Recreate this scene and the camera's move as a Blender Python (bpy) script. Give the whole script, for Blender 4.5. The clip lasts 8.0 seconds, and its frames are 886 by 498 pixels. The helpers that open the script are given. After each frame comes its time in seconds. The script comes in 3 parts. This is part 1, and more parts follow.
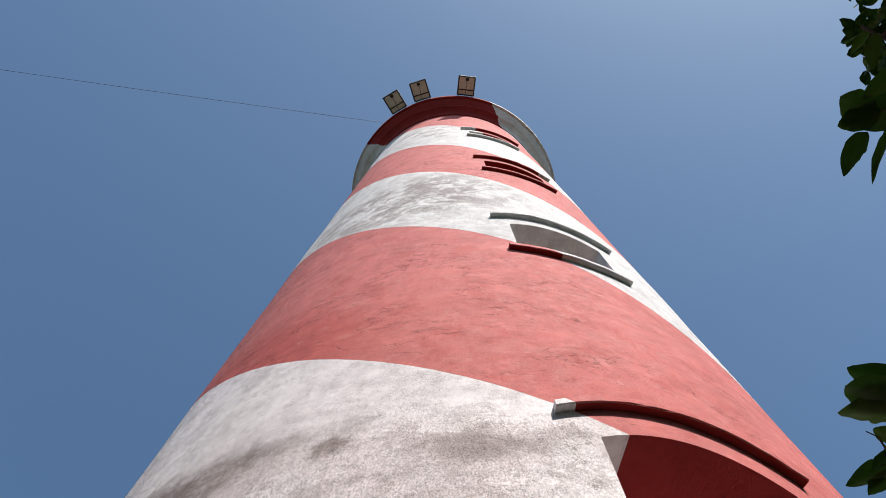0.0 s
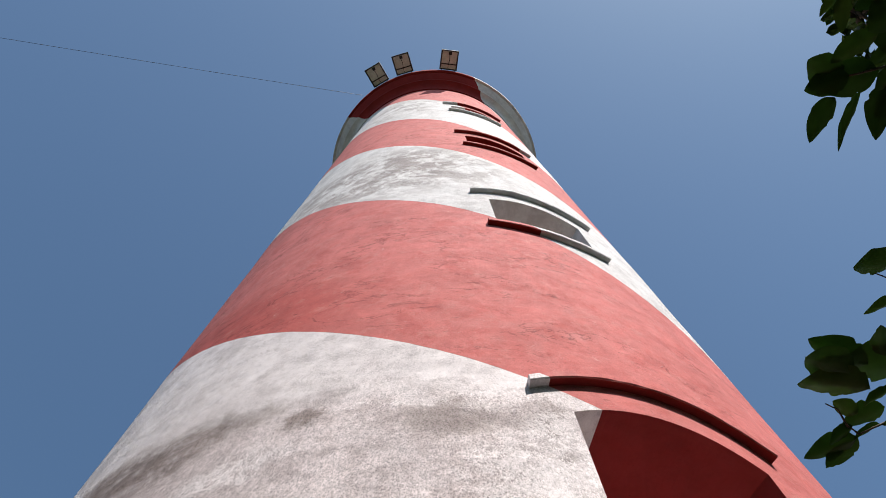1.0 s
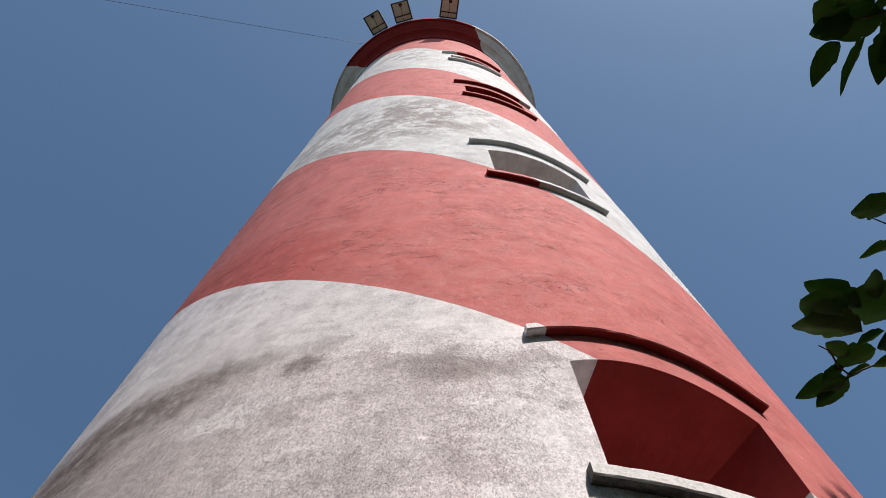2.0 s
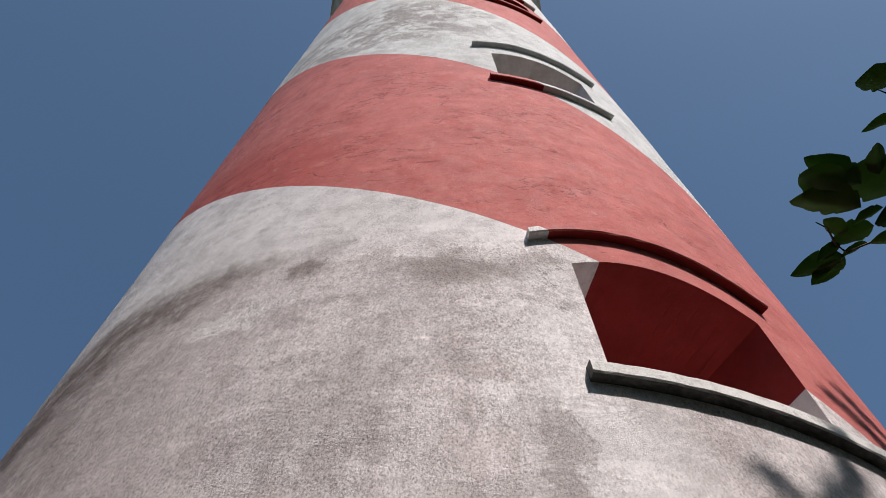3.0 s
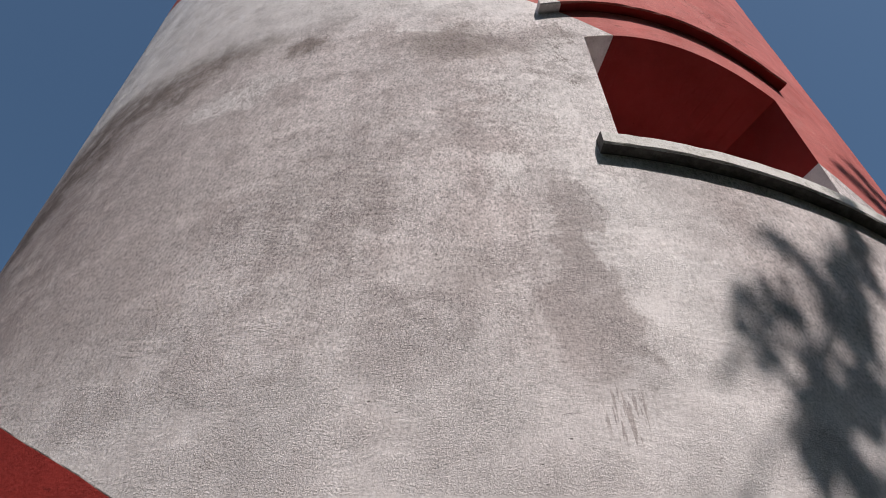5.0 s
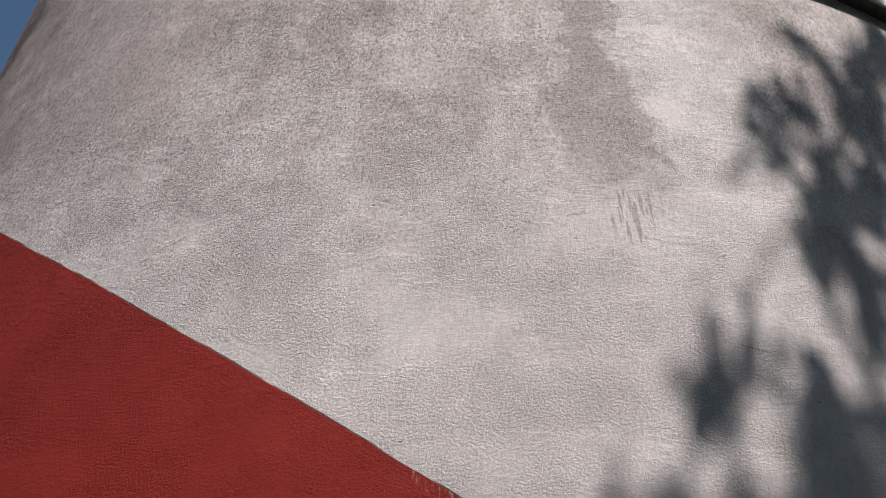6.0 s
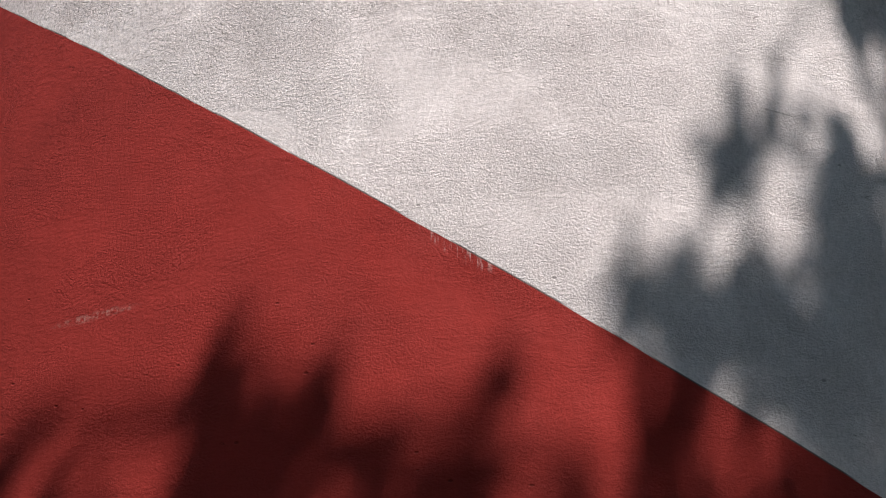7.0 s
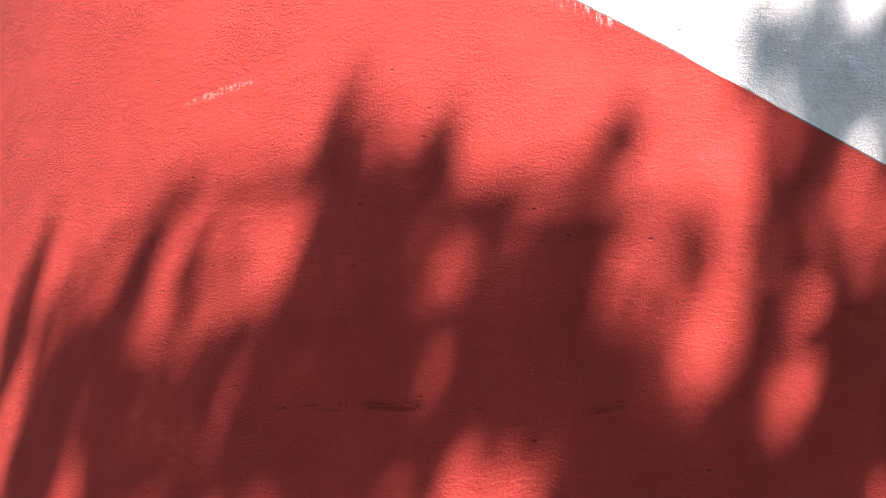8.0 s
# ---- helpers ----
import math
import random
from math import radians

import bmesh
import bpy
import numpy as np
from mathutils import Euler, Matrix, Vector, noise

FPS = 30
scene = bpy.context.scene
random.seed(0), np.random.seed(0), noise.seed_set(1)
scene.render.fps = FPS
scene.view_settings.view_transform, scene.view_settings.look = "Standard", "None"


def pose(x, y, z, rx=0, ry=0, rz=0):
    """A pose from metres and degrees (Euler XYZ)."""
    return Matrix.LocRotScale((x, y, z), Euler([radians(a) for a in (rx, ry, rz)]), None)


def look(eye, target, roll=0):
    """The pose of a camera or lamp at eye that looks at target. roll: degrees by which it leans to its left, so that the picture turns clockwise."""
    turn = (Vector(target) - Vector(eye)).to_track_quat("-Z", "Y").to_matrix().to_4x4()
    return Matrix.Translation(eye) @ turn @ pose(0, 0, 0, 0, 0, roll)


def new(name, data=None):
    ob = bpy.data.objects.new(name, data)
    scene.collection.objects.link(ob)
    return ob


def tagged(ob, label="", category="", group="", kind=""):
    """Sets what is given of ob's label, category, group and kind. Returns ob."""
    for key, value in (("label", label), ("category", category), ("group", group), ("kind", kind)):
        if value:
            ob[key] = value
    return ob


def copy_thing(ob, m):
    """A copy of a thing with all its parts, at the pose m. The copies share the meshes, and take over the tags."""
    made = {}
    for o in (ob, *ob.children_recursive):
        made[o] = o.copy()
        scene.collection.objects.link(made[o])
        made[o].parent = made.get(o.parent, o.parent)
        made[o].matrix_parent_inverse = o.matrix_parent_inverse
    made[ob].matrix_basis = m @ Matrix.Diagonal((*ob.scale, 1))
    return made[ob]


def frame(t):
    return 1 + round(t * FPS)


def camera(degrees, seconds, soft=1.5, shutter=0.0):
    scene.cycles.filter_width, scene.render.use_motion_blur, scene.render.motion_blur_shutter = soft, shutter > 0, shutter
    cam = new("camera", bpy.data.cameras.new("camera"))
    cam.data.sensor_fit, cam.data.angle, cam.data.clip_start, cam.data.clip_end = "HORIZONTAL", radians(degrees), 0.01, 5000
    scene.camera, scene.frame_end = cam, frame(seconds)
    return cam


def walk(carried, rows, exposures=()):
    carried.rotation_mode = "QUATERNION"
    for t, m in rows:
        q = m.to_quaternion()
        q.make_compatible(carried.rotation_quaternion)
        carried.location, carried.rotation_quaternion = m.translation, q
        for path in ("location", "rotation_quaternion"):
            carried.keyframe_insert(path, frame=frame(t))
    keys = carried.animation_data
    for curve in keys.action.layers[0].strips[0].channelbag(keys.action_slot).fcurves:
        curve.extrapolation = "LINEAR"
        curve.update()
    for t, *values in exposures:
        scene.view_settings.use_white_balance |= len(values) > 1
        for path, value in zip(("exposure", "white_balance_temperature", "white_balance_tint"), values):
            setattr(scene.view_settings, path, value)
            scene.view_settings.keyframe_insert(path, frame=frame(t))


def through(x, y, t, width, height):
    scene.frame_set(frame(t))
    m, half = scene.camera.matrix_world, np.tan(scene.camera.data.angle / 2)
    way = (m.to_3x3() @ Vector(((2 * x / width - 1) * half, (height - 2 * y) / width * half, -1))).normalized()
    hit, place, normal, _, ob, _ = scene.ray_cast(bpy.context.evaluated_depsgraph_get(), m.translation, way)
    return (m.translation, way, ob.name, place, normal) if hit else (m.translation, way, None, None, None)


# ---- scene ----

# ------------------------------------------------------------------ camera
cam = camera(57.5, 8.0, 0.75)
EYE = 1.6
ROWS = [
    (0, 0.000, 0.000, 0.000, 3.15, 72.56, 0.22),
    (0.5, 0.049, 0.017, 0.026, 1.13, 72.07, -1.91),
    (1, 0.033, 0.028, 0.027, -1.04, 70.80, -2.87),
    (1.2, 0.032, 0.030, 0.025, -0.80, 70.20, -2.85),
    (2.3, 0.022, 0.045, -0.002, -1.02, 64.95, -2.11),
    (2.5, 0.023, 0.061, -0.005, -0.66, 62.95, -1.85),
    (3, 0.037, 0.083, -0.003, 0.09, 60.97, -1.62),
    (3.5, 0.044, 0.121, 0.001, 0.79, 56.01, -0.99),
    (4, 0.049, 0.164, -0.001, 1.04, 53.21, -0.97),
    (4.2, 0.040, 0.180, 0.000, 0.95, 51.11, -1.20),
    (5.3, 0.031, 0.320, -0.025, 1.68, 44.02, -1.08),
    (5.5, 0.021, 0.328, -0.019, 1.66, 40.66, -1.12),
    (6, 0.032, 0.385, -0.042, 2.35, 34.56, -1.34),
    (6.5, 0.039, 0.433, -0.085, 3.21, 27.52, -1.53),
    (7, 0.019, 0.463, -0.136, 3.88, 20.53, -1.01),
    (7.5, 0.011, 0.468, -0.197, 6.15, 14.77, -0.56),
    (8, 0.003, 0.514, -0.308, 12.26, 7.94, -0.06),
]
EXPOSURES = [(0, 0.50), (1.0, 0.47), (2.5, 0.16), (3.0, 0.05), (4.0, -0.10), (5.5, -0.15), (6.0, -0.10), (6.5, 0.06), (7.0, 0.37), (7.5, 0.82), (7.6, 1.00), (7.7, 1.45), (7.8, 1.9), (7.9, 2.25), (8.0, 2.48)]


def eye_pose(x, y, z, yaw, pitch, roll):
    turn, tilt = radians(yaw), radians(pitch)
    eye = Vector((x, y, z + EYE))
    ahead = Vector((-math.sin(turn) * math.cos(tilt), math.cos(turn) * math.cos(tilt), math.sin(tilt)))
    side = Vector((math.cos(turn), math.sin(turn), 0))
    up = side.cross(ahead)
    m = Matrix((side, up, -ahead)).transposed().to_4x4()
    return Matrix.Translation(eye) @ m @ pose(0, 0, 0, 0, 0, roll)


walk(cam, [(t, eye_pose(*row)) for t, *row in ROWS], EXPOSURES)

# ------------------------------------------------------------------ light
SUN_SIDE, SUN_UP, SUN_POWER = 34.0, 58.0, 5.0     # degrees to the right of straight behind the eye; height
to_sun = Vector((math.sin(radians(SUN_SIDE)) * math.cos(radians(SUN_UP)), -math.cos(radians(SUN_SIDE)) * math.cos(radians(SUN_UP)), math.sin(radians(SUN_UP))))
world = bpy.data.worlds.new("sky")
scene.world = world
world.use_nodes = True
wn = world.node_tree.nodes
sky = wn.new("ShaderNodeTexSky")
sky.sky_type, sky.sun_disc = "NISHITA", False
sky.sun_elevation = radians(SUN_UP)
sky.sun_rotation = math.atan2(to_sun.x, to_sun.y)
sky.air_density, sky.dust_density, sky.ozone_density = 1.0, 1.4, 1.8
haze = wn.new("ShaderNodeMix")
haze.data_type, haze.blend_type = "RGBA", "MULTIPLY"
haze.inputs[0].default_value, haze.inputs[7].default_value = 1.0, (0.82, 0.985, 1.02, 1)
world.node_tree.links.new(sky.outputs[0], haze.inputs[6])
world.node_tree.links.new(haze.outputs[2], wn["Background"].inputs[0])
wn["Background"].inputs[1].default_value = 0.090
sun_data = bpy.data.lights.new("sun", "SUN")
sun_data.energy, sun_data.angle, sun_data.color = SUN_POWER, radians(0.62), (1.0, 0.93, 0.88)
sun = new("sun", sun_data)
sun.matrix_world = look(to_sun * 60, (0, 0, 0))

# ------------------------------------------------------------------ tower measures
AXIS_Y = 8.0
BASE_R, TAPER = 5.163 + 0.0513 * EYE, 0.0513
NECK_Z, RIM_Z, RIM_R = 31.42 + EYE, 32.2 + EYE, 4.19


def radius(z):
    return BASE_R - TAPER * z


def on_wall(phi, z, out=0.0):
    """A point of the tower's face: degrees round from straight ahead (to the right), height, distance out of the face."""
    r, a = radius(z) + out, radians(phi)
    return Vector((r * math.sin(a), AXIS_Y - r * math.cos(a), z))


# ------------------------------------------------------------------ materials
class Nodes:
    def __init__(self, name):
        self.mat = bpy.data.materials.new(name)
        self.mat.use_nodes = True
        self.tree = self.mat.node_tree
        self.bsdf = self.tree.nodes["Principled BSDF"]

    def put(self, kind, **values):
        node = self.tree.nodes.new(kind)
        for key, value in values.items():
            setattr(node, key, value)
        return node

    def link(self, a, b):
        self.tree.links.new(a, b)

    def math(self, op, a, b=None, clamp=False):
        node = self.put("ShaderNodeMath", operation=op, use_clamp=clamp)
        for i, v in enumerate((a, b)):
            if v is None:
                continue
            if isinstance(v, (int, float)):
                node.inputs[i].default_value = v
            else:
                self.link(v, node.inputs[i])
        return node.outputs[0]

    def noise(self, vector, scale, detail=4.0, rough=0.55, warp=0.0):
        node = self.put("ShaderNodeTexNoise")
        node.inputs["Scale"].default_value, node.inputs["Detail"].default_value = scale, detail
        node.inputs["Roughness"].default_value, node.inputs["Distortion"].default_value = rough, warp
        if vector is not None:
            self.link(vector, node.inputs["Vector"])
        return node.outputs["Fac"]

    def ramp(self, fac, stops, mode="LINEAR"):
        node = self.put("ShaderNodeValToRGB")
        node.color_ramp.interpolation = mode
        elements = node.color_ramp.elements
        while len(elements) < len(stops):
            elements.new(0.5)
        for e, (p, c) in zip(elements, stops):
            e.position, e.color = p, (*c, 1) if isinstance(c, tuple) else (c, c, c, 1)
        self.link(fac, node.inputs[0])
        return node.outputs[0]

    def mix(self, fac, a, b, mode="MIX"):
        node = self.put("ShaderNodeMix", data_type="RGBA", blend_type=mode)
        for socket, v in ((node.inputs[0], fac), (node.inputs[6], a), (node.inputs[7], b)):
            if isinstance(v, (int, float)):
                socket.default_value = v
            elif isinstance(v, tuple):
                socket.default_value = (*v, 1)
            else:
                self.link(v, socket)
        return node.outputs[2]

    def stretch(self, vector, x, y, z):
        node = self.put("ShaderNodeMapping")
        node.inputs["Scale"].default_value = (x, y, z)
        self.link(vector, node.inputs["Vector"])
        return node.outputs[0]

    def smooth(self, value, low, high):
        node = self.put("ShaderNodeMapRange", interpolation_type="SMOOTHSTEP")
        node.inputs[1].default_value, node.inputs[2].default_value = low, high
        self.link(value, node.inputs[0])
        return node.outputs[0]

    def spot(self, x, y, x0, y0, wide, tall, tilt=0.0):
        """1 in the middle of an oval of that place and half size, 0 outside it."""
        dx, dy = self.math("SUBTRACT", x, x0), self.math("SUBTRACT", y, y0)
        if tilt:
            dy = self.math("SUBTRACT", dy, self.math("MULTIPLY", dx, tilt))
        dx, dy = self.math("DIVIDE", dx, wide), self.math("DIVIDE", dy, tall)
        far = self.math("ADD", self.math("MULTIPLY", dx, dx), self.math("MULTIPLY", dy, dy))
        return self.smooth(far, 1.0, 0.0)

    def bump(self, height, strength, distance, normal=None):
        node = self.put("ShaderNodeBump")
        node.inputs["Strength"].default_value, node.inputs["Distance"].default_value = strength, distance
        self.link(height, node.inputs["Height"])
        if normal is not None:
            self.link(normal, node.inputs["Normal"])
        return node.outputs[0]


# heights, straight ahead and from the eye's level, at which the oblique paint bands change
BANDS = (-10.6, -4.9, 0.718, 6.38, 12.02, 17.5, 22.3, 27.55, 34.3, 39.8, 45.4)
OLD_WHITE, WHITE = (0.81, 0.757, 0.762), (0.70, 0.675, 0.66)
DEEP_RED, ROSE = (0.30, 0.032, 0.026), (0.56, 0.160, 0.146)


# weather marks on the white: degrees round, level, half width, half height, tilt, strength
MOULD = [
    (-25.5, 5.55, 8.0, 0.50, 0.020, 0.80), (-19.5, 5.72, 7.0, 0.26, 0.0, 0.55), (-12.3, 5.40, 2.6, 0.20, 0.03, 0.75), (-36.0, 5.45, 10.0, 0.75, 0.02, 0.80), (-43.0, 4.85, 8.0, 0.80, 0.02, 0.70),
    (2.5, 5.18, 8.5, 0.42, 0.0, 0.58), (9.4, 5.32, 1.8, 0.30, 0.0, 0.85), (9.2, 4.62, 1.3, 0.24, 0.0, 0.60), (-8.0, 3.5, 6.0, 0.9, 0.0, 0.25), (0.5, 2.75, 4.0, 0.35, 0.0, 0.25), (9.8, 5.02, 1.2, 0.14, 0.0, 0.9),
]
WASH = [
    (-17.0, 4.92, 6.5, 0.26, 0.01, 0.85), (-4.0, 5.44, 7.0, 0.045, 0.0, 0.9), (3.9, 3.62, 1.9, 0.26, 0.0, 0.8), (10.0, 4.25, 4.2, 1.5, 0.0, 1.0), (11.2, 2.9, 2.6, 1.1, 0.0, 0.9), (5.5, 4.3, 4.5, 0.8, 0.0, 0.6),
    (-6.0, 6.25, 32.0, 0.75, -0.04, 0.55),
]


def painted_render(name, upper_red=ROSE, sheltered=False):
    """Lime-washed sand render in oblique red and white bands that wind round the tower."""
    n = Nodes(name)
    place = n.put("ShaderNodeNewGeometry").outputs["Position"]
    xyz = n.put("ShaderNodeSeparateXYZ")
    n.link(place, xyz.inputs[0])
    phi = n.math("MULTIPLY", n.math("ARCTAN2", xyz.outputs[0], n.math("SUBTRACT", AXIS_Y, xyz.outputs[1])), 180 / math.pi)
    wobble = n.math("MULTIPLY", n.math("SUBTRACT", n.noise(place, 2.2, 6, 0.6), 0.5), 0.022)
    level = n.math("ADD", n.math("SUBTRACT", xyz.outputs[2], EYE), wobble)
    steep = n.math("ADD", 0.0600, n.math("MULTIPLY", n.math("MAXIMUM", n.math("SUBTRACT", level, 7.0), 0.0), 0.00105))
    turned = n.math("ADD", level, n.math("MULTIPLY", phi, steep))
    count = None
    for edge in BANDS:
        step = n.math("GREATER_THAN", turned, edge)
        count = step if count is None else n.math("ADD", count, step)
    is_white = n.math("MODULO", count, 2.0)
    low = n.math("LESS_THAN", turned, 1.5)
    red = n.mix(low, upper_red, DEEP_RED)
    white = n.mix(n.math("LESS_THAN", turned, 9.0), WHITE, OLD_WHITE)
    paint = n.mix(is_white, red, white)
    # weathering: a grimy lower lift, broad grey patches, washed streaks, flaked wash, fine grain
    broad = n.noise(n.stretch(place, 1.0, 1.0, 1.3), 0.62, 7, 0.62, 0.4)
    streak = n.noise(n.stretch(place, 3.2, 3.2, 0.45), 1.5, 6, 0.65, 0.2)
    blotch = n.noise(n.stretch(place, 1, 1, 1.2), 3.6, 10, 0.76, 0.3)
    smear = n.noise(n.stretch(place, 1, 1, 0.8), 2.1, 10, 0.78, 0.3)
    fibre = n.noise(n.stretch(place, 1, 1, 0.6), 85.0, 5, 0.8)
    level_free = n.math("ADD", level, n.math("MULTIPLY", n.math("SUBTRACT", n.noise(n.stretch(place, 1, 1, 1.6), 1.1, 6, 0.6), 0.5), 1.1))
    lower_lift = n.smooth(level_free, 5.95, 5.30)
    washed = n.spot(phi, level, 11.5, 3.3, 7.5, 2.6)
    lower_lift = n.math("MULTIPLY", lower_lift, n.math("SUBTRACT", 1.0, n.math("MULTIPLY", washed, 0.9)))
    lower_lift = n.math("MULTIPLY", lower_lift, n.math("ADD", 0.35, n.math("MULTIPLY", n.smooth(level, 1.2, 3.4), 0.65)))
    ragged_in = n.smooth(n.math("ADD", n.math("MULTIPLY", blotch, 0.6), n.math("MULTIPLY", smear, 0.4)), 0.36, 0.56)
    phi_free = n.math("ADD", phi, n.math("MULTIPLY", n.math("SUBTRACT", n.noise(place, 2.4, 7, 0.68), 0.5), 9.0))
    level_torn = n.math("ADD", level, n.math("MULTIPLY", n.math("SUBTRACT", n.noise(place, 3.1, 8, 0.7), 0.5), 0.7))
    # mould along the joint of the two lifts and below it: degrees round, level, half width, half height, tilt, strength
    mould_marks = None
    for x0, y0, wide, tall, tilt, share in MOULD:
        mark = n.math("MULTIPLY", n.spot(phi_free, level_torn, x0, y0, wide, tall, tilt), share)
        mould_marks = mark if mould_marks is None else n.math("MAXIMUM", mould_marks, mark)
    mould_marks = n.math("MULTIPLY", n.smooth(mould_marks, 0.0, 0.75), n.math("ADD", 0.25, n.math("MULTIPLY", ragged_in, 0.75)))
    upper_smear = n.math("MULTIPLY", n.spot(phi, level, -12.0, 15.3, 42.0, 3.2), n.smooth(smear, 0.40, 0.56))
    high_smear = n.math("MULTIPLY", n.spot(phi, level, -16.0, 26.5, 30.0, 3.6), n.smooth(smear, 0.44, 0.60))
    ragged = n.math("ADD", n.math("MULTIPLY", n.math("MAXIMUM", n.spot(phi_free, level_torn, 7.2, 2.36, 4.2, 0.62), n.spot(phi_free, level, 7.4, 3.0, 1.7, 0.9)), 0.55), n.math("MULTIPLY", blotch, 1.0))
    drip_patch = n.math("MULTIPLY", n.smooth(ragged, 0.62, 1.02), n.smooth(level_free, 1.75, 2.05))
    strokes = n.noise(n.stretch(place, 40.0, 40.0, 2.6), 1.0, 4, 0.7)
    drips = n.math("MULTIPLY", n.spot(phi, level, 7.9, 1.88, 1.7, 0.24), n.smooth(strokes, 0.52, 0.58))
    drip_patch = n.math("MAXIMUM", drip_patch, n.math("MULTIPLY", drips, 1.4, True))
    # grime on the left, deepened to carry that side's dimmer sunlight as well
    grimy_dim_side = n.math("MULTIPLY", n.smooth(phi, -2.0, -40.0), n.math("ADD", 0.55, n.math("MULTIPLY", n.smooth(blotch, 0.36, 0.58), 0.45)))
    grimy_dim_side = n.math("MULTIPLY", grimy_dim_side, n.math("MULTIPLY", n.smooth(level, 1.6, 3.2), n.smooth(level_free, 6.6, 5.6)))
    mould = n.math("ADD", n.math("ADD", n.math("MULTIPLY", broad, 0.27), n.math("MULTIPLY", streak, 0.25)), n.math("MULTIPLY", blotch, 0.48))
    patches = n.math("MULTIPLY", n.smooth(mould, 0.55, 0.44), n.math("ADD", 0.45, n.math("MULTIPLY", n.smooth(level, 1.0, 3.0), 0.55)))
    grey = n.math("MULTIPLY", patches, n.math("ADD", 0.28, n.math("MULTIPLY", lower_lift, 0.20)))
    for extra, share in ((upper_smear, 0.95), (high_smear, 0.8), (drip_patch, 0.62), (grimy_dim_side, 0.85)):
        grey = n.math("MAXIMUM", grey, n.math("MULTIPLY", extra, share))
    dirt = n.mix(is_white, (0.66, 0.55, 0.55), (0.45, 0.40, 0.39))
    aged = n.mix(n.math("MULTIPLY", n.math("MULTIPLY", lower_lift, is_white), 0.75), paint, n.mix(1.0, paint, (0.90, 0.85, 0.845), "MULTIPLY"))
    col = n.mix(n.math("MULTIPLY", grey, n.math("ADD", 0.60, n.math("MULTIPLY", is_white, 0.4))), aged, n.mix(1.0, aged, dirt, "MULTIPLY"))
    col = n.mix(n.math("MULTIPLY", n.math("MULTIPLY", mould_marks, is_white), 0.9), col, n.mix(1.0, col, (0.42, 0.385, 0.355), "MULTIPLY"))
    fade = n.ramp(n.noise(n.stretch(place, 1, 1, 0.9), 1.9, 8, 0.72, 0.3), [(0.34, 0.86), (0.66, 1.12)])
    col = n.mix(1.0, col, fade, "MULTIPLY")
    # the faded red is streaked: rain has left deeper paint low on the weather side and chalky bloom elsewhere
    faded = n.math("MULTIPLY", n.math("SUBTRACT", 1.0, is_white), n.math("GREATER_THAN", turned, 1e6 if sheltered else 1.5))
    deeper = n.math("MAXIMUM", n.math("MULTIPLY", n.spot(phi_free, level_torn, -28.0, 8.4, 24.0, 1.7, -0.03), 0.85), n.math("MULTIPLY", n.smooth(smear, 0.50, 0.40), 0.42))
    col = n.mix(n.math("MULTIPLY", faded, deeper), col, n.mix(1.0, col, (0.80, 0.52, 0.49), "MULTIPLY"))
    bloom = n.math("MULTIPLY", n.smooth(n.noise(n.stretch(place, 1, 1, 0.9), 3.4, 10, 0.8, 0.2), 0.52, 0.66), 0.30)
    col = n.mix(n.math("MULTIPLY", faded, bloom), col, (0.62, 0.30, 0.26))
    flecks = n.math("MULTIPLY", n.smooth(n.noise(n.stretch(place, 1, 1, 1.2), 11.0, 8, 0.8), 0.60, 0.68), 0.5)
    col = n.mix(n.math("MULTIPLY", faded, flecks), col, (0.70, 0.42, 0.38))
    # fresh wash brushed over the old, a broad paler stretch by the lowest window, and the pale arris where the lifts
    # meet
    wash = None
    for x0, y0, wide, tall, tilt, share in WASH:
        mark = n.math("MULTIPLY", n.spot(phi_free, level_torn, x0, y0, wide, tall, tilt), share)
        wash = mark if wash is None else n.math("MAXIMUM", wash, mark)
    wash = n.math("MULTIPLY", n.math("MULTIPLY", wash, is_white), n.smooth(n.math("ADD", n.math("MULTIPLY", fibre, 0.45), n.math("MULTIPLY", blotch, 0.55)), 0.45, 0.54))
    col = n.mix(wash, col, (0.86, 0.80, 0.80))
    # soot caught in the pores of the render
    pores = n.ramp(fibre, [(0.36, 0.28), (0.50, 1.0), (0.64, 1.32)])
    held = n.math("ADD", 0.26, n.math("MULTIPLY", n.math("MULTIPLY", n.math("MAXIMUM", grey, lower_lift), is_white), 0.60), True)
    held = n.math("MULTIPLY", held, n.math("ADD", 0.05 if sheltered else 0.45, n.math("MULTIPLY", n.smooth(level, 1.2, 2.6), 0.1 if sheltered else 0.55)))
    col = n.mix(held, col, n.mix(1.0, col, pores, "MULTIPLY"))
    col = n.mix(n.math("MULTIPLY", wash, 0.55), col, (0.86, 0.80, 0.80))
    tufts = n.ramp(n.noise(n.stretch(place, 1, 1, 0.55), 30.0, 5, 0.75), [(0.36, 0.74), (0.50, 1.0), (0.64, 1.16)])
    held = n.math("MULTIPLY", n.math("MULTIPLY", n.smooth(level_free, 2.2, 4.2), is_white), n.math("ADD", 0.25, n.math("MULTIPLY", n.smooth(level_free, 6.2, 5.4), 0.55)))
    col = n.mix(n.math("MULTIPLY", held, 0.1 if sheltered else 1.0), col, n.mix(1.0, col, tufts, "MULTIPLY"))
    # hairline scars that run along the float marks
    scar = n.noise(n.stretch(place, 1, 1, 2.6), 5.5, 9, 0.8, 0.7)
    seam = n.math("MULTIPLY", n.spot(phi, level, -7.0, 1.77, 6.5, 0.10, 0.012), n.smooth(scar, 0.46, 0.38))
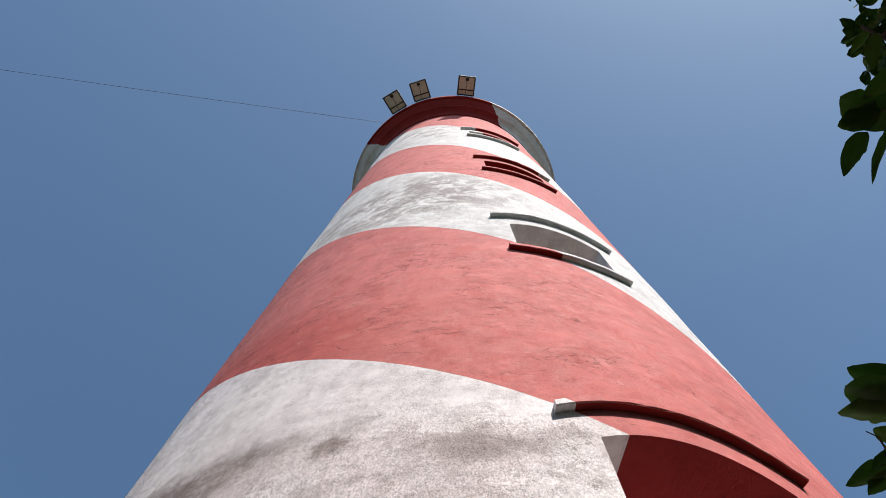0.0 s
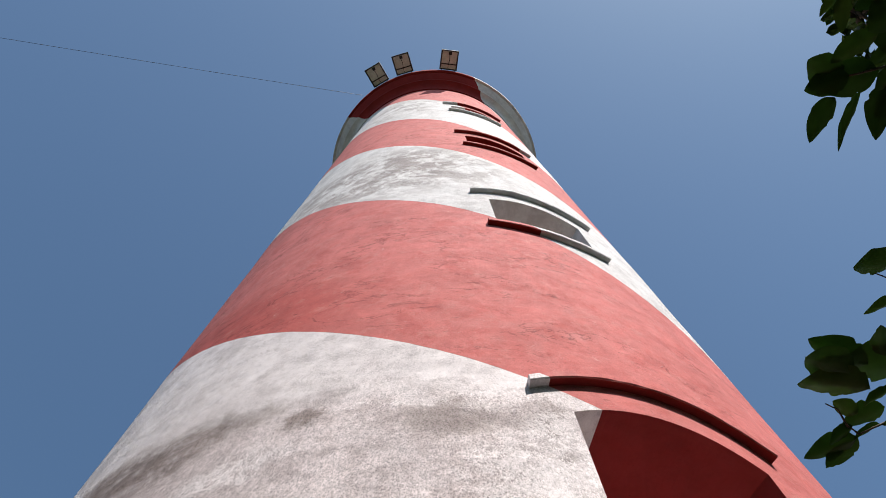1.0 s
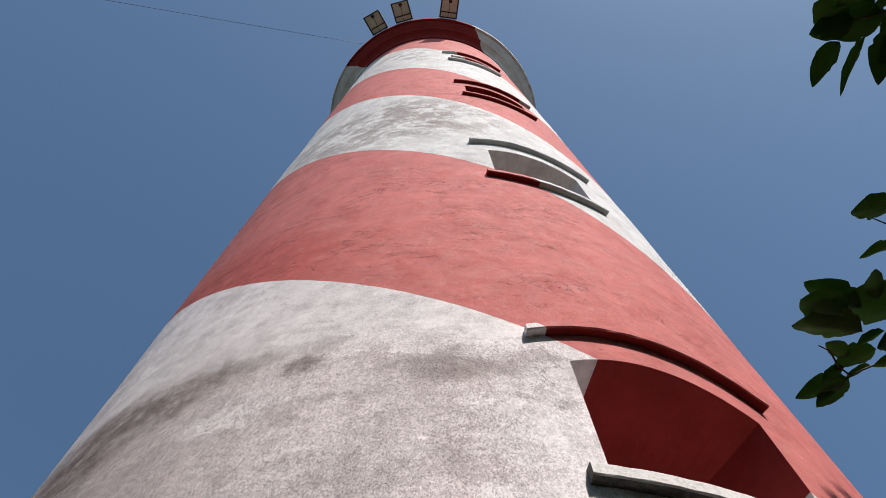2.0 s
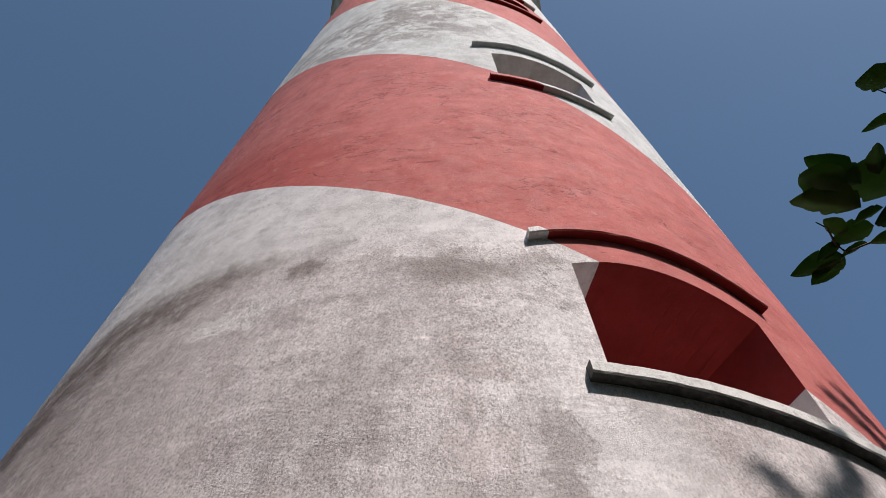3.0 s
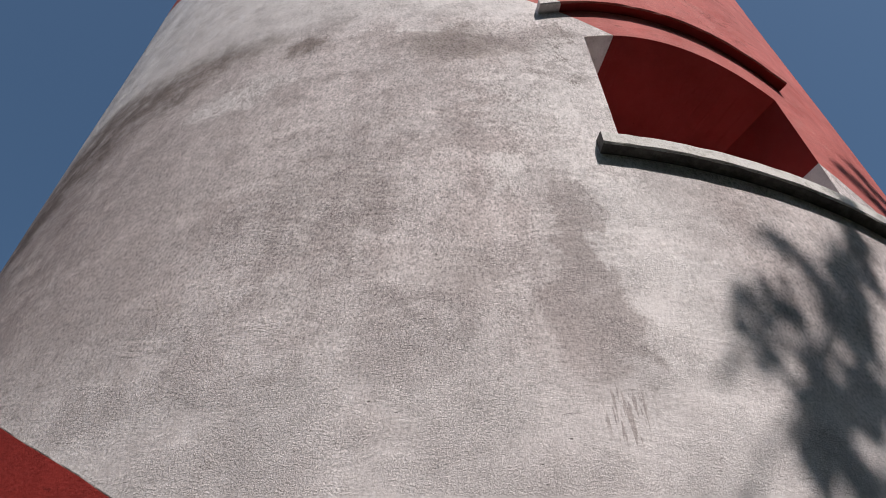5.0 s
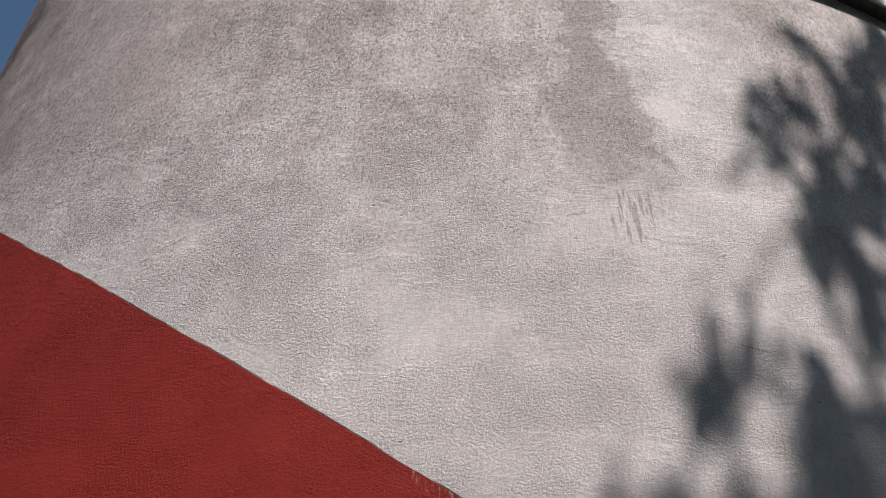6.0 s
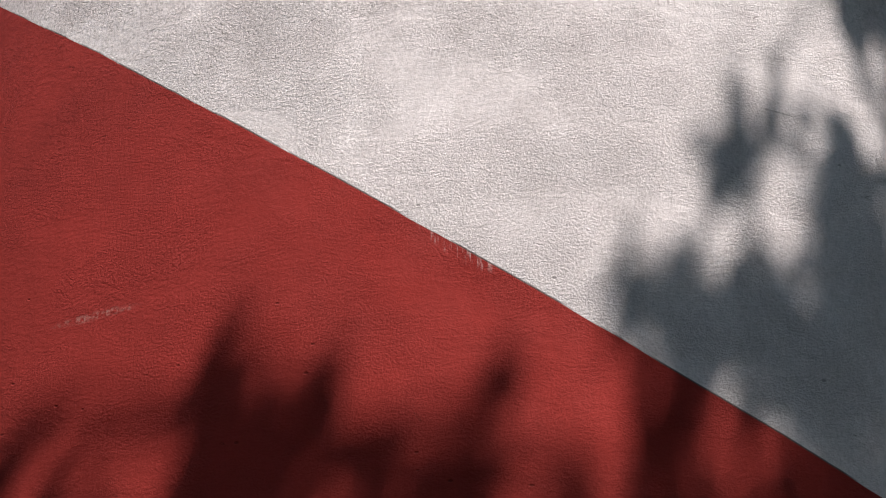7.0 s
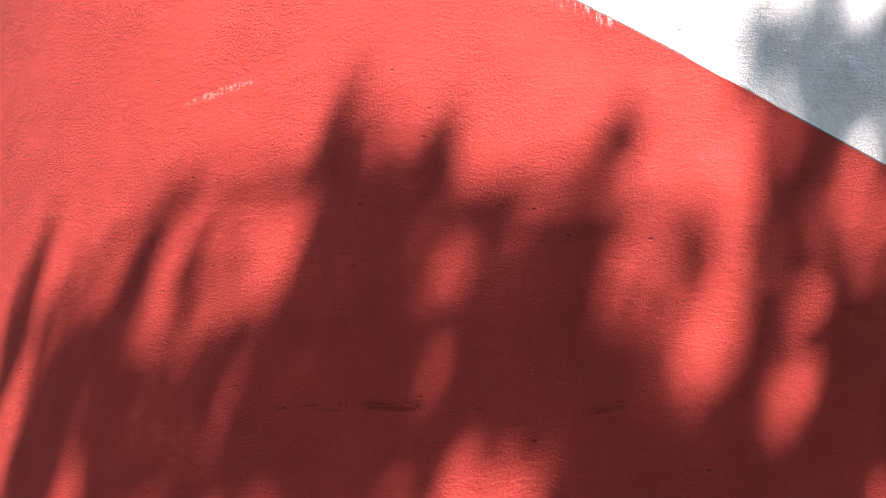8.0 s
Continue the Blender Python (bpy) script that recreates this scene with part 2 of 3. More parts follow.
    day_joint = n.math("MULTIPLY", n.spot(phi, level, -9.0, -0.44, 16.0, 0.028), n.smooth(scar, 0.46, 0.38))
    seam = n.math("MAXIMUM", seam, day_joint)
    scars = n.math("MAXIMUM", seam, n.math("MULTIPLY", n.smooth(n.math("SUBTRACT", scar, n.math("MULTIPLY", faded, 0.035)), 0.375, 0.325), n.smooth(broad, 0.40, 0.54)))
    scars = n.math("MAXIMUM", scars, n.math("MULTIPLY", n.spot(phi, level, 10.8, 6.25, 4.5, 0.45), n.smooth(n.noise(n.stretch(place, 1, 1, 1.6), 14.0, 8, 0.8), 0.45, 0.36)))
    crack = n.math("ABSOLUTE", n.math("SUBTRACT", n.noise(n.stretch(place, 1, 1, 2.2), 1.15, 6, 0.62, 0.6), 0.5))
    crack = n.math("MULTIPLY", n.smooth(crack, 0.014, 0.003), n.math("MULTIPLY", n.smooth(n.noise(place, 0.9, 3, 0.5), 0.48, 0.56), n.smooth(level, 5.4, 7.0)))
    scars = n.math("MAXIMUM", scars, n.math("MULTIPLY", crack, n.math("SUBTRACT", 1.0, n.math("MULTIPLY", is_white, 0.55))))
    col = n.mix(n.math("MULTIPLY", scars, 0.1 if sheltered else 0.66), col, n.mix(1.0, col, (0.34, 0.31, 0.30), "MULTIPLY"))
    # bare scrape, whitewash runs under the lowest edge, scored line along the edges
    scrape = n.math("MULTIPLY", n.spot(phi, level, -15.4, 0.645, 2.3, 0.020, 0.011), n.smooth(n.noise(place, 55.0, 5, 0.8), 0.44, 0.66))
    col = n.mix(n.math("MULTIPLY", scrape, 0.5), col, (0.55, 0.36, 0.32))
    runs = n.math("MULTIPLY", n.spot(phi, turned, -1.1, 0.73, 1.7, 0.07), n.smooth(n.noise(n.stretch(place, 75.0, 75.0, 6.0), 1.0, 4, 0.7), 0.52, 0.66))
    runs = n.math("MULTIPLY", runs, n.math("SUBTRACT", 1.0, is_white))
    col = n.mix(n.math("MULTIPLY", runs, 0.7), col, (0.6, 0.5, 0.48))
    score = None
    for edge in BANDS[2:7]:
        gap = n.smooth(n.math("ABSOLUTE", n.math("SUBTRACT", turned, edge + 0.002)), 0.0045, 0.0015)
        score = gap if score is None else n.math("MAXIMUM", score, gap)
    score = n.math("MULTIPLY", score, n.smooth(n.noise(place, 3.0, 4, 0.6), 0.40, 0.52))
    col = n.mix(n.math("MULTIPLY", score, 0.85), col, (0.06, 0.025, 0.02))
    n.link(col, n.bsdf.inputs["Base Color"])
    rough = n.ramp(n.noise(place, 6.0, 3), [(0.3, 0.78), (0.7, 0.94)])
    n.link(rough, n.bsdf.inputs["Roughness"])
    n.bsdf.inputs["Specular IOR Level"].default_value = 0.18
    # stipple that comes and goes, float seams, single pits
    sand = n.noise(n.stretch(place, 1, 1, 1.25), 100.0, 4.5, 0.72)
    rub = n.smooth(n.noise(n.stretch(place, 1, 1, 1.5), 2.1, 5, 0.6, 0.4), 0.36, 0.60)
    stipple = n.math("MULTIPLY", n.math("MULTIPLY", sand, n.math("ADD", 0.30, n.math("MULTIPLY", rub, 0.70))), n.math("ADD", 0.55, n.math("MULTIPLY", is_white, 0.45)))
    cells = n.put("ShaderNodeTexVoronoi", feature="F1")
    cells.inputs["Scale"].default_value = 9.0
    n.link(n.stretch(place, 1, 1, 1.7), cells.inputs["Vector"])
    lot = n.put("ShaderNodeSeparateColor")
    n.link(cells.outputs["Color"], lot.inputs[0])
    pits = n.math("MULTIPLY", n.smooth(cells.outputs["Distance"], 0.085, 0.045), n.math("GREATER_THAN", lot.outputs[0], 0.80))
    col = n.mix(n.math("MULTIPLY", pits, 0.55), col, n.mix(1.0, col, (0.25, 0.23, 0.22), "MULTIPLY"))
    flake = n.math("MULTIPLY", n.smooth(n.noise(n.stretch(place, 1.4, 1.4, 0.9), 6.5, 8, 0.8, 0.5), 0.685, 0.73), is_white)
    col = n.mix(n.math("MULTIPLY", flake, 0.8), col, (0.80, 0.77, 0.75))
    n.link(col, n.bsdf.inputs["Base Color"])
    trowel = n.noise(n.stretch(place, 1, 1, 1.3), 4.5, 6, 0.62, 0.4)
    dents = n.math("ADD", trowel, n.math("MULTIPLY", scars, -0.5))
    coarse = n.bump(dents, 0.16, 0.012)
    coarse = n.bump(n.noise(n.stretch(place, 1, 1, 1.4), 26.0, 4, 0.6, 0.3), 0.35, 0.006, coarse)
    coarse = n.bump(score, 0.3, -0.004, coarse)
    coarse = n.bump(n.math("SUBTRACT", flake, pits), 0.6, 0.006, coarse)
    n.link(n.bump(stipple, 0.85, 0.0108, coarse), n.bsdf.inputs["Normal"])
    return n.mat


def plain_material(name, colour, rough=0.6, metal=0.0, grain=8.0, spread=0.25, relief=0.002):
    n = Nodes(name)
    place = n.put("ShaderNodeNewGeometry").outputs["Position"]
    lo = tuple(c * (1 - spread) for c in colour)
    hi = tuple(min(1, c * (1 + spread)) for c in colour)
    n.link(n.ramp(n.noise(place, grain, 6, 0.65), [(0.3, lo), (0.7, hi)]), n.bsdf.inputs["Base Color"])
    n.bsdf.inputs["Roughness"].default_value, n.bsdf.inputs["Metallic"].default_value = rough, metal
    if relief:
        n.link(n.bump(n.noise(place, grain * 6, 4), 0.5, relief), n.bsdf.inputs["Normal"])
    return n.mat


def leaf_material(name, glow):
    """Leathery leaf; the thin ones near by let some light through."""
    n = Nodes(name)
    info = n.put("ShaderNodeObjectInfo").outputs["Random"]
    place = n.put("ShaderNodeNewGeometry").outputs["Position"]
    base = n.ramp(info, [(0.0, (0.030, 0.085, 0.010)), (0.6, (0.045, 0.115, 0.014)), (1.0, (0.08, 0.15, 0.022))])
    base = n.mix(0.6, base, n.ramp(n.noise(place, 40, 4), [(0.3, 0.6), (0.7, 1.2)]), "MULTIPLY")
    n.link(base, n.bsdf.inputs["Base Color"])
    n.bsdf.inputs["Roughness"].default_value = 0.55
    n.bsdf.inputs["Specular IOR Level"].default_value = 0.2
    if glow:
        through = n.put("ShaderNodeBsdfTranslucent")
        n.link(base, through.inputs["Color"])
        both = n.put("ShaderNodeMixShader")
        both.inputs[0].default_value = glow
        n.link(n.bsdf.outputs[0], both.inputs[1])
        n.link(through.outputs[0], both.inputs[2])
        n.link(both.outputs[0], n.tree.nodes["Material Output"].inputs["Surface"])
    return n.mat


RENDER = painted_render("painted_render")
UNFADED_SHADED = painted_render("unbleached_shaded_render", (0.275, 0.028, 0.026), True)     # unfaded deep red that also carries the shade of reveals, cornice and undersides
BARK = plain_material("bark", (0.13, 0.10, 0.075), 0.9, grain=14, spread=0.5, relief=0.01)
EARTH = plain_material("sandy_earth", (0.042, 0.038, 0.027), 0.95, grain=1.2, spread=0.35, relief=0.02)
STEEL = plain_material("painted_steel", (0.045, 0.045, 0.045), 0.5, 0.3, grain=20)
SHEET = plain_material("pale_sheet", (0.80, 0.80, 0.72), 0.5, 0.0, grain=9, spread=0.15)
CABLE = plain_material("black_cable", (0.03, 0.03, 0.03), 0.6, relief=0)
LEAF = leaf_material("leaf_green", 0.0)
THIN_LEAF = leaf_material("thin_leaf_green", 0.05)


def bare_concrete(name, dark, mid, light):
    """Old sill concrete, mottled in the three given tones with dark specks."""
    n = Nodes(name)
    place = n.put("ShaderNodeNewGeometry").outputs["Position"]
    tone = n.ramp(n.noise(place, 9.0, 8, 0.75, 0.3), [(0.34, dark), (0.50, mid), (0.68, light)])
    specks = n.ramp(n.noise(place, 75.0, 5, 0.75), [(0.38, 0.35), (0.50, 1.0)])
    n.link(n.mix(0.3, tone, specks, "MULTIPLY"), n.bsdf.inputs["Base Color"])
    n.bsdf.inputs["Roughness"].default_value = 0.9
    n.link(n.bump(n.noise(place, 60.0, 4, 0.7), 0.8, 0.008), n.bsdf.inputs["Normal"])
    return n.mat


CONCRETE = bare_concrete("limewashed_concrete", (0.46, 0.44, 0.41), (0.76, 0.73, 0.71), (0.82, 0.79, 0.78))
# dark copy of the sill concrete, with the underside's shade put into its colour
SHADED_SOFFIT = bare_concrete("shaded_concrete", (0.05, 0.048, 0.045), (0.10, 0.095, 0.09), (0.18, 0.17, 0.16))


# ------------------------------------------------------------------ mesh helpers
def mesh_of(name, bm, material, smooth=True):
    bmesh.ops.recalc_face_normals(bm, faces=bm.faces)
    me = bpy.data.meshes.new(name)
    bm.to_mesh(me)
    bm.free()
    me.materials.append(material)
    me.polygons.foreach_set("use_smooth", [smooth] * len(me.polygons))
    return me


def part(name, bm, material, parent, label="", smooth=False):
    ob = new(name, mesh_of(name, bm, material, smooth))
    ob.parent = parent
    if label:
        tagged(ob, label)
    return ob


def thing(name, place, label, category, group="", kind=""):
    ob = new(name)
    ob.empty_display_size = 0.2
    ob.location = place
    return tagged(ob, label, category, group, kind)


def quad(bm, *points):
    return bm.faces.new([bm.verts.new(p) for p in points])


def box(bm, m, x, y, z, bevel=0.0):
    """A box of that size, centred on the pose m."""
    made = bmesh.ops.create_cube(bm, size=1, matrix=m @ Matrix.Diagonal((x, y, z, 1)))
    if bevel:
        edges = list({e for v in made["verts"] for e in v.link_edges})
        bmesh.ops.bevel(bm, geom=edges, offset=bevel, segments=2, affect="EDGES")


def tube(bm, points, radii, sides=8):
    rings = []
    for i, p in enumerate(points):
        d = (points[min(i + 1, len(points) - 1)] - points[max(i - 1, 0)]).normalized()
        a = d.orthogonal().normalized()
        b = d.cross(a)
        rings.append([bm.verts.new(p + radii[i] * (math.cos(k * math.tau / sides) * a + math.sin(k * math.tau / sides) * b)) for k in range(sides)])
    for lo, hi in zip(rings, rings[1:]):
        for k in range(sides):
            bm.faces.new((lo[k], lo[(k + 1) % sides], hi[(k + 1) % sides], hi[k]))
    bm.faces.new(rings[0][::-1])
    bm.faces.new(rings[-1])


# ------------------------------------------------------------------ ground
bm = bmesh.new()
rings = []
for r in [0, 3, 8, 20, 60, 200, 700, 2500]:
    rings.append([bm.verts.new((r * math.cos(a * math.tau / 48), r * math.sin(a * math.tau / 48), 0.0)) for a in range(48)] if r else [bm.verts.new((0, 0, 0))])
for k in range(48):
    bm.faces.new((rings[0][0], rings[1][k], rings[1][(k + 1) % 48]))
for lo, hi in zip(rings[1:], rings[2:]):
    for k in range(48):
        bm.faces.new((lo[k], hi[k], hi[(k + 1) % 48], lo[(k + 1) % 48]))
ground = tagged(new("ground", mesh_of("ground", bm, EARTH)), "dark earth and low weeds round the tower's foot", "ground", kind="structure")

# ------------------------------------------------------------------ lighthouse
lighthouse = thing("lighthouse", (0, AXIS_Y, 0), "tall tapered lighthouse in oblique red and white painted bands", "lighthouse")
# opening of each window: left, right (degrees round), bottom, top; the last two give the ledges' ends
WINDOWS = [
    (12.0, 31.5, 3.92, 5.36, 8.4, 33.9, 10.2, 34.6),
    (11.2, 30.9, 10.97, 12.58, 7.5, 34.6, 9.3, 32.2),
    (10.8, 31.6, 18.15, 19.55, 7.3, 35.2, 9.1, 33.4),
    (9.0, 29.6, 24.72, 26.03, 5.0, 34.8, 7.2, 31.8),
]
RECESS = 1.7
RISE, HOOD_RISE = 0.24, 0.29          # how far the flat arch and the hood over it rise in their middle


def arch(a, left, right, low, rise):
    u = (2 * a - left - right) / (right - left)
    return low + rise * (1 - u * u)


def lumps(phi, z):
    """Hand-floated render is never quite true."""
    p = on_wall(phi, z)
    return 0.012 * noise.noise(p * 0.5) + 0.001 * noise.noise(p * 1.5)


def tower_wall():
    bm = bmesh.new()
    angles = set(np.arange(-180, 180, 3.0).round(2).tolist())
    levels = set(np.arange(0, NECK_Z, 0.4).round(3).tolist()) | {NECK_Z}
    for left, right, low, high, *_ in WINDOWS:
        angles |= set(np.linspace(left, right, 17).round(2).tolist())
        levels |= {round(low + EYE, 3), round(high + RISE + EYE, 3)}
    angles, levels = sorted(angles), sorted(levels)
    grid = {}

    def vert(i, j):
        i %= len(angles)
        if (i, j) not in grid:
            grid[i, j] = bm.verts.new(on_wall(angles[i], levels[j], lumps(angles[i], levels[j])) - Vector((0, AXIS_Y, 0)))
        return grid[i, j]

    for i in range(len(angles)):
        a = angles[i] + 0.01
        for j in range(len(levels) - 1):
            z = levels[j] + 0.001 - EYE
            if any(w[0] <= a < w[1] and w[2] <= z < w[3] + RISE for w in WINDOWS):
                continue
            bm.faces.new((vert(i, j), vert(i + 1, j), vert(i + 1, j + 1), vert(i, j + 1)))
    # the spandrels between each flat arch and the level of its crown
    for left, right, low, high, *_ in WINDOWS:
        top = high + RISE + EYE
        steps = np.linspace(left, right, 17).round(2).tolist()
        at = lambda a, z: on_wall(a, z, lumps(a, z)) - Vector((0, AXIS_Y, 0))
        for a, b in zip(steps, steps[1:]):
            za, zb = (min(top - 0.0005, arch(c, left, right, high, RISE) + EYE) for c in (a, b))
            quad(bm, at(a, za), at(b, zb), at(b, top), at(a, top))
    bmesh.ops.remove_doubles(bm, verts=bm.verts, dist=0.0004)
    return bm


def reveal(left, right, low, high):
    """The four sides and the back of a deep opening, with a thick rim."""
    bm = bmesh.new()
    steps = np.linspace(left, right, 17).round(2).tolist()
    base = low + EYE
    P = lambda a, z, d: on_wall(a, z, d if d < 0 else lumps(a, z)) - Vector((0, AXIS_Y, 0))
    crown_z = lambda a: arch(a, left, right, high, RISE) + EYE
    for a, b in zip(steps, steps[1:]):
        quad(bm, P(a, base, 0), P(b, base, 0), P(b, base, -RECESS), P(a, base, -RECESS))
        quad(bm, P(a, crown_z(a), 0), P(b, crown_z(b), 0), P(b, crown_z(b), -RECESS), P(a, crown_z(a), -RECESS))
        quad(bm, P(a, base, -RECESS), P(b, base, -RECESS), P(b, crown_z(b), -RECESS), P(a, crown_z(a), -RECESS))
    for a in (left, right):
        quad(bm, P(a, base, 0), P(a, crown_z(a), 0), P(a, crown_z(a), -RECESS), P(a, base, -RECESS))
    bmesh.ops.remove_doubles(bm, verts=bm.verts, dist=0.0005)
    return bm


def ledge(left, right, low, tall, proud, rise, seed):
    """A curved projecting ledge with worn, uneven edges."""
    bm = bmesh.new()
    rows, count = [], 28
    for k in range(count + 1):
        a = left + (right - left) * k / count
        w = [0.006 * noise.noise(Vector((k * 0.6, c * 7.3, seed))) for c in range(6)]
        z0 = arch(a, left, right, low, rise) + EYE
        z1 = z0 + tall
        section = [(-0.03, z0), (proud - 0.012 + w[0], z0 + w[1]), (proud + w[2], z0 + 0.014), (proud + w[2], z1 - 0.012), (proud - 0.012 + w[3], z1 + w[4]), (-0.03, z1 + 0.02)]
        rows.append([bm.verts.new(on_wall(a, z, d) - Vector((0, AXIS_Y, 0))) for d, z in section])
    for lo, hi in zip(rows, rows[1:]):
        for c in range(6):
            bm.faces.new((lo[c], hi[c], hi[(c + 1) % 6], lo[(c + 1) % 6]))
    bm.faces.new(rows[0])
    bm.faces.new(rows[-1][::-1])
    return bm


wall = part("tower_wall", tower_wall(), RENDER, lighthouse, "weathered sand render painted in red and white bands", True)


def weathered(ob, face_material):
    """Lighter material on a ledge's outer face and top; underside and ends keep their painted shade."""
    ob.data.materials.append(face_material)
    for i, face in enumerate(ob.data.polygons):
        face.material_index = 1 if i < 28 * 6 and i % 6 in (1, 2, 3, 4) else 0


for k, (left, right, low, high, hl, hr, sl, sr) in enumerate(WINDOWS):
    window = part("window", reveal(left, right, low, high), UNFADED_SHADED, lighthouse, "deep unglazed window opening in the curved wall")
    hood = part("hood", ledge(hl, hr, high + 0.31, 0.11, 0.08, HOOD_RISE, k), UNFADED_SHADED, window, "curved projecting hood over the flat-arched opening")
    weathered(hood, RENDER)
    sill = part("sill", ledge(sl, sr, low - 0.14, 0.125, 0.084, 0.0, k + 20), UNFADED_SHADED if k else SHADED_SOFFIT, window, "thick curved sill with worn edges" if k else "limewashed concrete sill with worn edges, its underside darkened for shade")
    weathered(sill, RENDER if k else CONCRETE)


def lathe(profile, sides=120):
    bm = bmesh.new()
    rings = [[bm.verts.new((r * math.sin(k * math.tau / sides), -r * math.cos(k * math.tau / sides), z)) for k in range(sides)] for r, z in profile]
    for lo, hi in zip(rings, rings[1:]):
        for k in range(sides):
            bm.faces.new((lo[k], lo[(k + 1) % sides], hi[(k + 1) % sides], hi[k]))
    return bm


neck = radius(NECK_Z)
CORNICE = [
    [(neck - 0.02, NECK_Z - 0.03), (neck + 0.045, NECK_Z - 0.03)], [(neck + 0.045, NECK_Z - 0.03), (neck + 0.05, NECK_Z + 0.07)],
    [(neck + 0.05, NECK_Z + 0.07), (neck + 0.10, NECK_Z + 0.20), (neck + 0.20, NECK_Z + 0.31), (neck + 0.33, NECK_Z + 0.37)],
    [(neck + 0.33, NECK_Z + 0.37), (neck + 0.335, NECK_Z + 0.47)], [(neck + 0.335, NECK_Z + 0.47), (neck + 0.42, NECK_Z + 0.56), (RIM_R - 0.10, RIM_Z - 0.06)],
    [(RIM_R - 0.10, RIM_Z - 0.06), (RIM_R - 0.095, RIM_Z)], [(RIM_R - 0.095, RIM_Z), (RIM_R, RIM_Z + 0.01)], [(RIM_R, RIM_Z + 0.01), (RIM_R + 0.005, RIM_Z + 0.20), (RIM_R - 0.05, RIM_Z + 0.22)],
]
bm = bmesh.new()
for run in CORNICE:
    rings = [[bm.verts.new((r * math.sin(k * math.tau / 144), -r * math.cos(k * math.tau / 144), z)) for k in range(144)] for r, z in run]
    for lo, hi in zip(rings, rings[1:]):
        for k in range(144):
            bm.faces.new((lo[k], lo[(k + 1) % 144], hi[(k + 1) % 144], hi[k]))
bmesh.ops.remove_doubles(bm, verts=bm.verts, dist=0.0004)
for edge in bm.edges:
    if len(edge.link_faces) == 2 and edge.calc_face_angle() > radians(24):
        edge.smooth = False
part("gallery_cornice", bm, UNFADED_SHADED, lighthouse, "moulded cornice under the gallery", True)
bm = lathe([(0.0, RIM_Z + 0.2), (RIM_R - 0.05, RIM_Z + 0.22)])
bmesh.ops.remove_doubles(bm, verts=bm.verts, dist=0.0005)
part("gallery_deck", bm, RENDER, lighthouse)


# ------------------------------------------------------------------ floodlights on the gallery
def floodlight():
    """A square floodlight seen from below and behind, on a bent bracket; it faces -y of its own."""
    lamp = thing("floodlight", (0, 0, 0), "square pale floodlight on a steel bracket at the gallery's edge", "floodlight", "floodlights on the gallery")
    bm = bmesh.new()
    box(bm, pose(0, -0.42, 0.0), 0.74, 0.80, 0.10, 0.02)
    body = part("housing", bm, SHEET, lamp, "pale sheet-metal housing")
    bm = bmesh.new()
    for x in (-0.37, 0.37):
        box(bm, pose(x, -0.42, -0.03), 0.06, 0.86, 0.12, 0.008)
    for y in (-0.84, 0.0, -0.24):
        box(bm, pose(0, y, -0.035), 0.80, 0.05, 0.12, 0.008)
    part("frame", bm, STEEL, lamp, "dark steel rim and bracket")
    bm = bmesh.new()
    box(bm, pose(0.02, -0.72, -0.08), 0.14, 0.13, 0.08, 0.01)
    part("junction_box", bm, STEEL, body, "small black junction box")
    bm = bmesh.new()
    tube(bm, [Vector((0, -0.66, -0.06)), Vector((0.02, -0.45, -0.09)), Vector((-0.02, -0.2, -0.07)), Vector((0, 0.15, -0.03))], [0.012] * 4, 6)
    part("lead", bm, CABLE, body)
    for x in (-0.3, 0.3):
        bm = bmesh.new()
        tube(bm, [Vector((x, 0.02, -0.02)), Vector((x, 0.35, -0.06)), Vector((x, 0.45, -0.10))], [0.022] * 3, 6)
        part("bracket", bm, STEEL, lamp)
    return lamp


first = floodlight()
for k, phi in enumerate((-28.1, -14.3, 8.9)):
    a = radians(phi)
    r = RIM_R + 0.04
    m = pose(r * math.sin(a), AXIS_Y - r * math.cos(a), RIM_Z + 0.30, 0, 0, phi) @ Matrix.Diagonal((0.86, 0.86, 0.86, 1))
    if k == 0:
        first.matrix_basis = m
    else:
        copy_thing(first, m).scale = (0.86, 0.86, 0.86)

# ------------------------------------------------------------------ overhead cable
bm = bmesh.new()
start, end = Vector((-2.75, 4.7, RIM_Z + 0.05)), Vector((-32.5, -1.2, 33.6))
points = []
for k in range(25):
    s = k / 24
    p = start.lerp(end, s)
    p.z -= 4 * 0.5 * s * (1 - s)
    points.append(p)
tube(bm, points, [0.0075] * 25, 5)
tagged(new("overhead_cable", mesh_of("overhead_cable", bm, CABLE)), "thin dark cable strung from the gallery rim", "cable")


# ------------------------------------------------------------------ tree beside the path
def leaf_shape(bm, m, length, width, curl, seed):
    """One leathery leaf: pointed, folded along its rib, with a wavy rim."""
    rng = random.Random(seed)
    outline = [(0.0, 0.02), (0.08, 0.10), (0.22, 0.62), (0.42, 0.96), (0.60, 1.0), (0.78, 0.74), (0.92, 0.30), (1.0, 0.02)]
    rows = []
    for s, w in outline:
        wave = [rng.uniform(0.88, 1.08), rng.uniform(0.88, 1.08)]
        z = -curl * length * s * s
        side = width / 2 * w
        lift = 0.28 * side + 0.03 * length * math.sin(9 * s + seed)
        rows.append([bm.verts.new(m @ Vector((s * length, -side * wave[0], z + lift))), bm.verts.new(m @ Vector((s * length, 0, z))), bm.verts.new(m @ Vector((s * length, side * wave[1], z + lift)))])
    for lo, hi in zip(rows, rows[1:]):
        for c in (0, 1):
            bm.faces.new((lo[c], lo[c + 1], hi[c + 1], hi[c]))


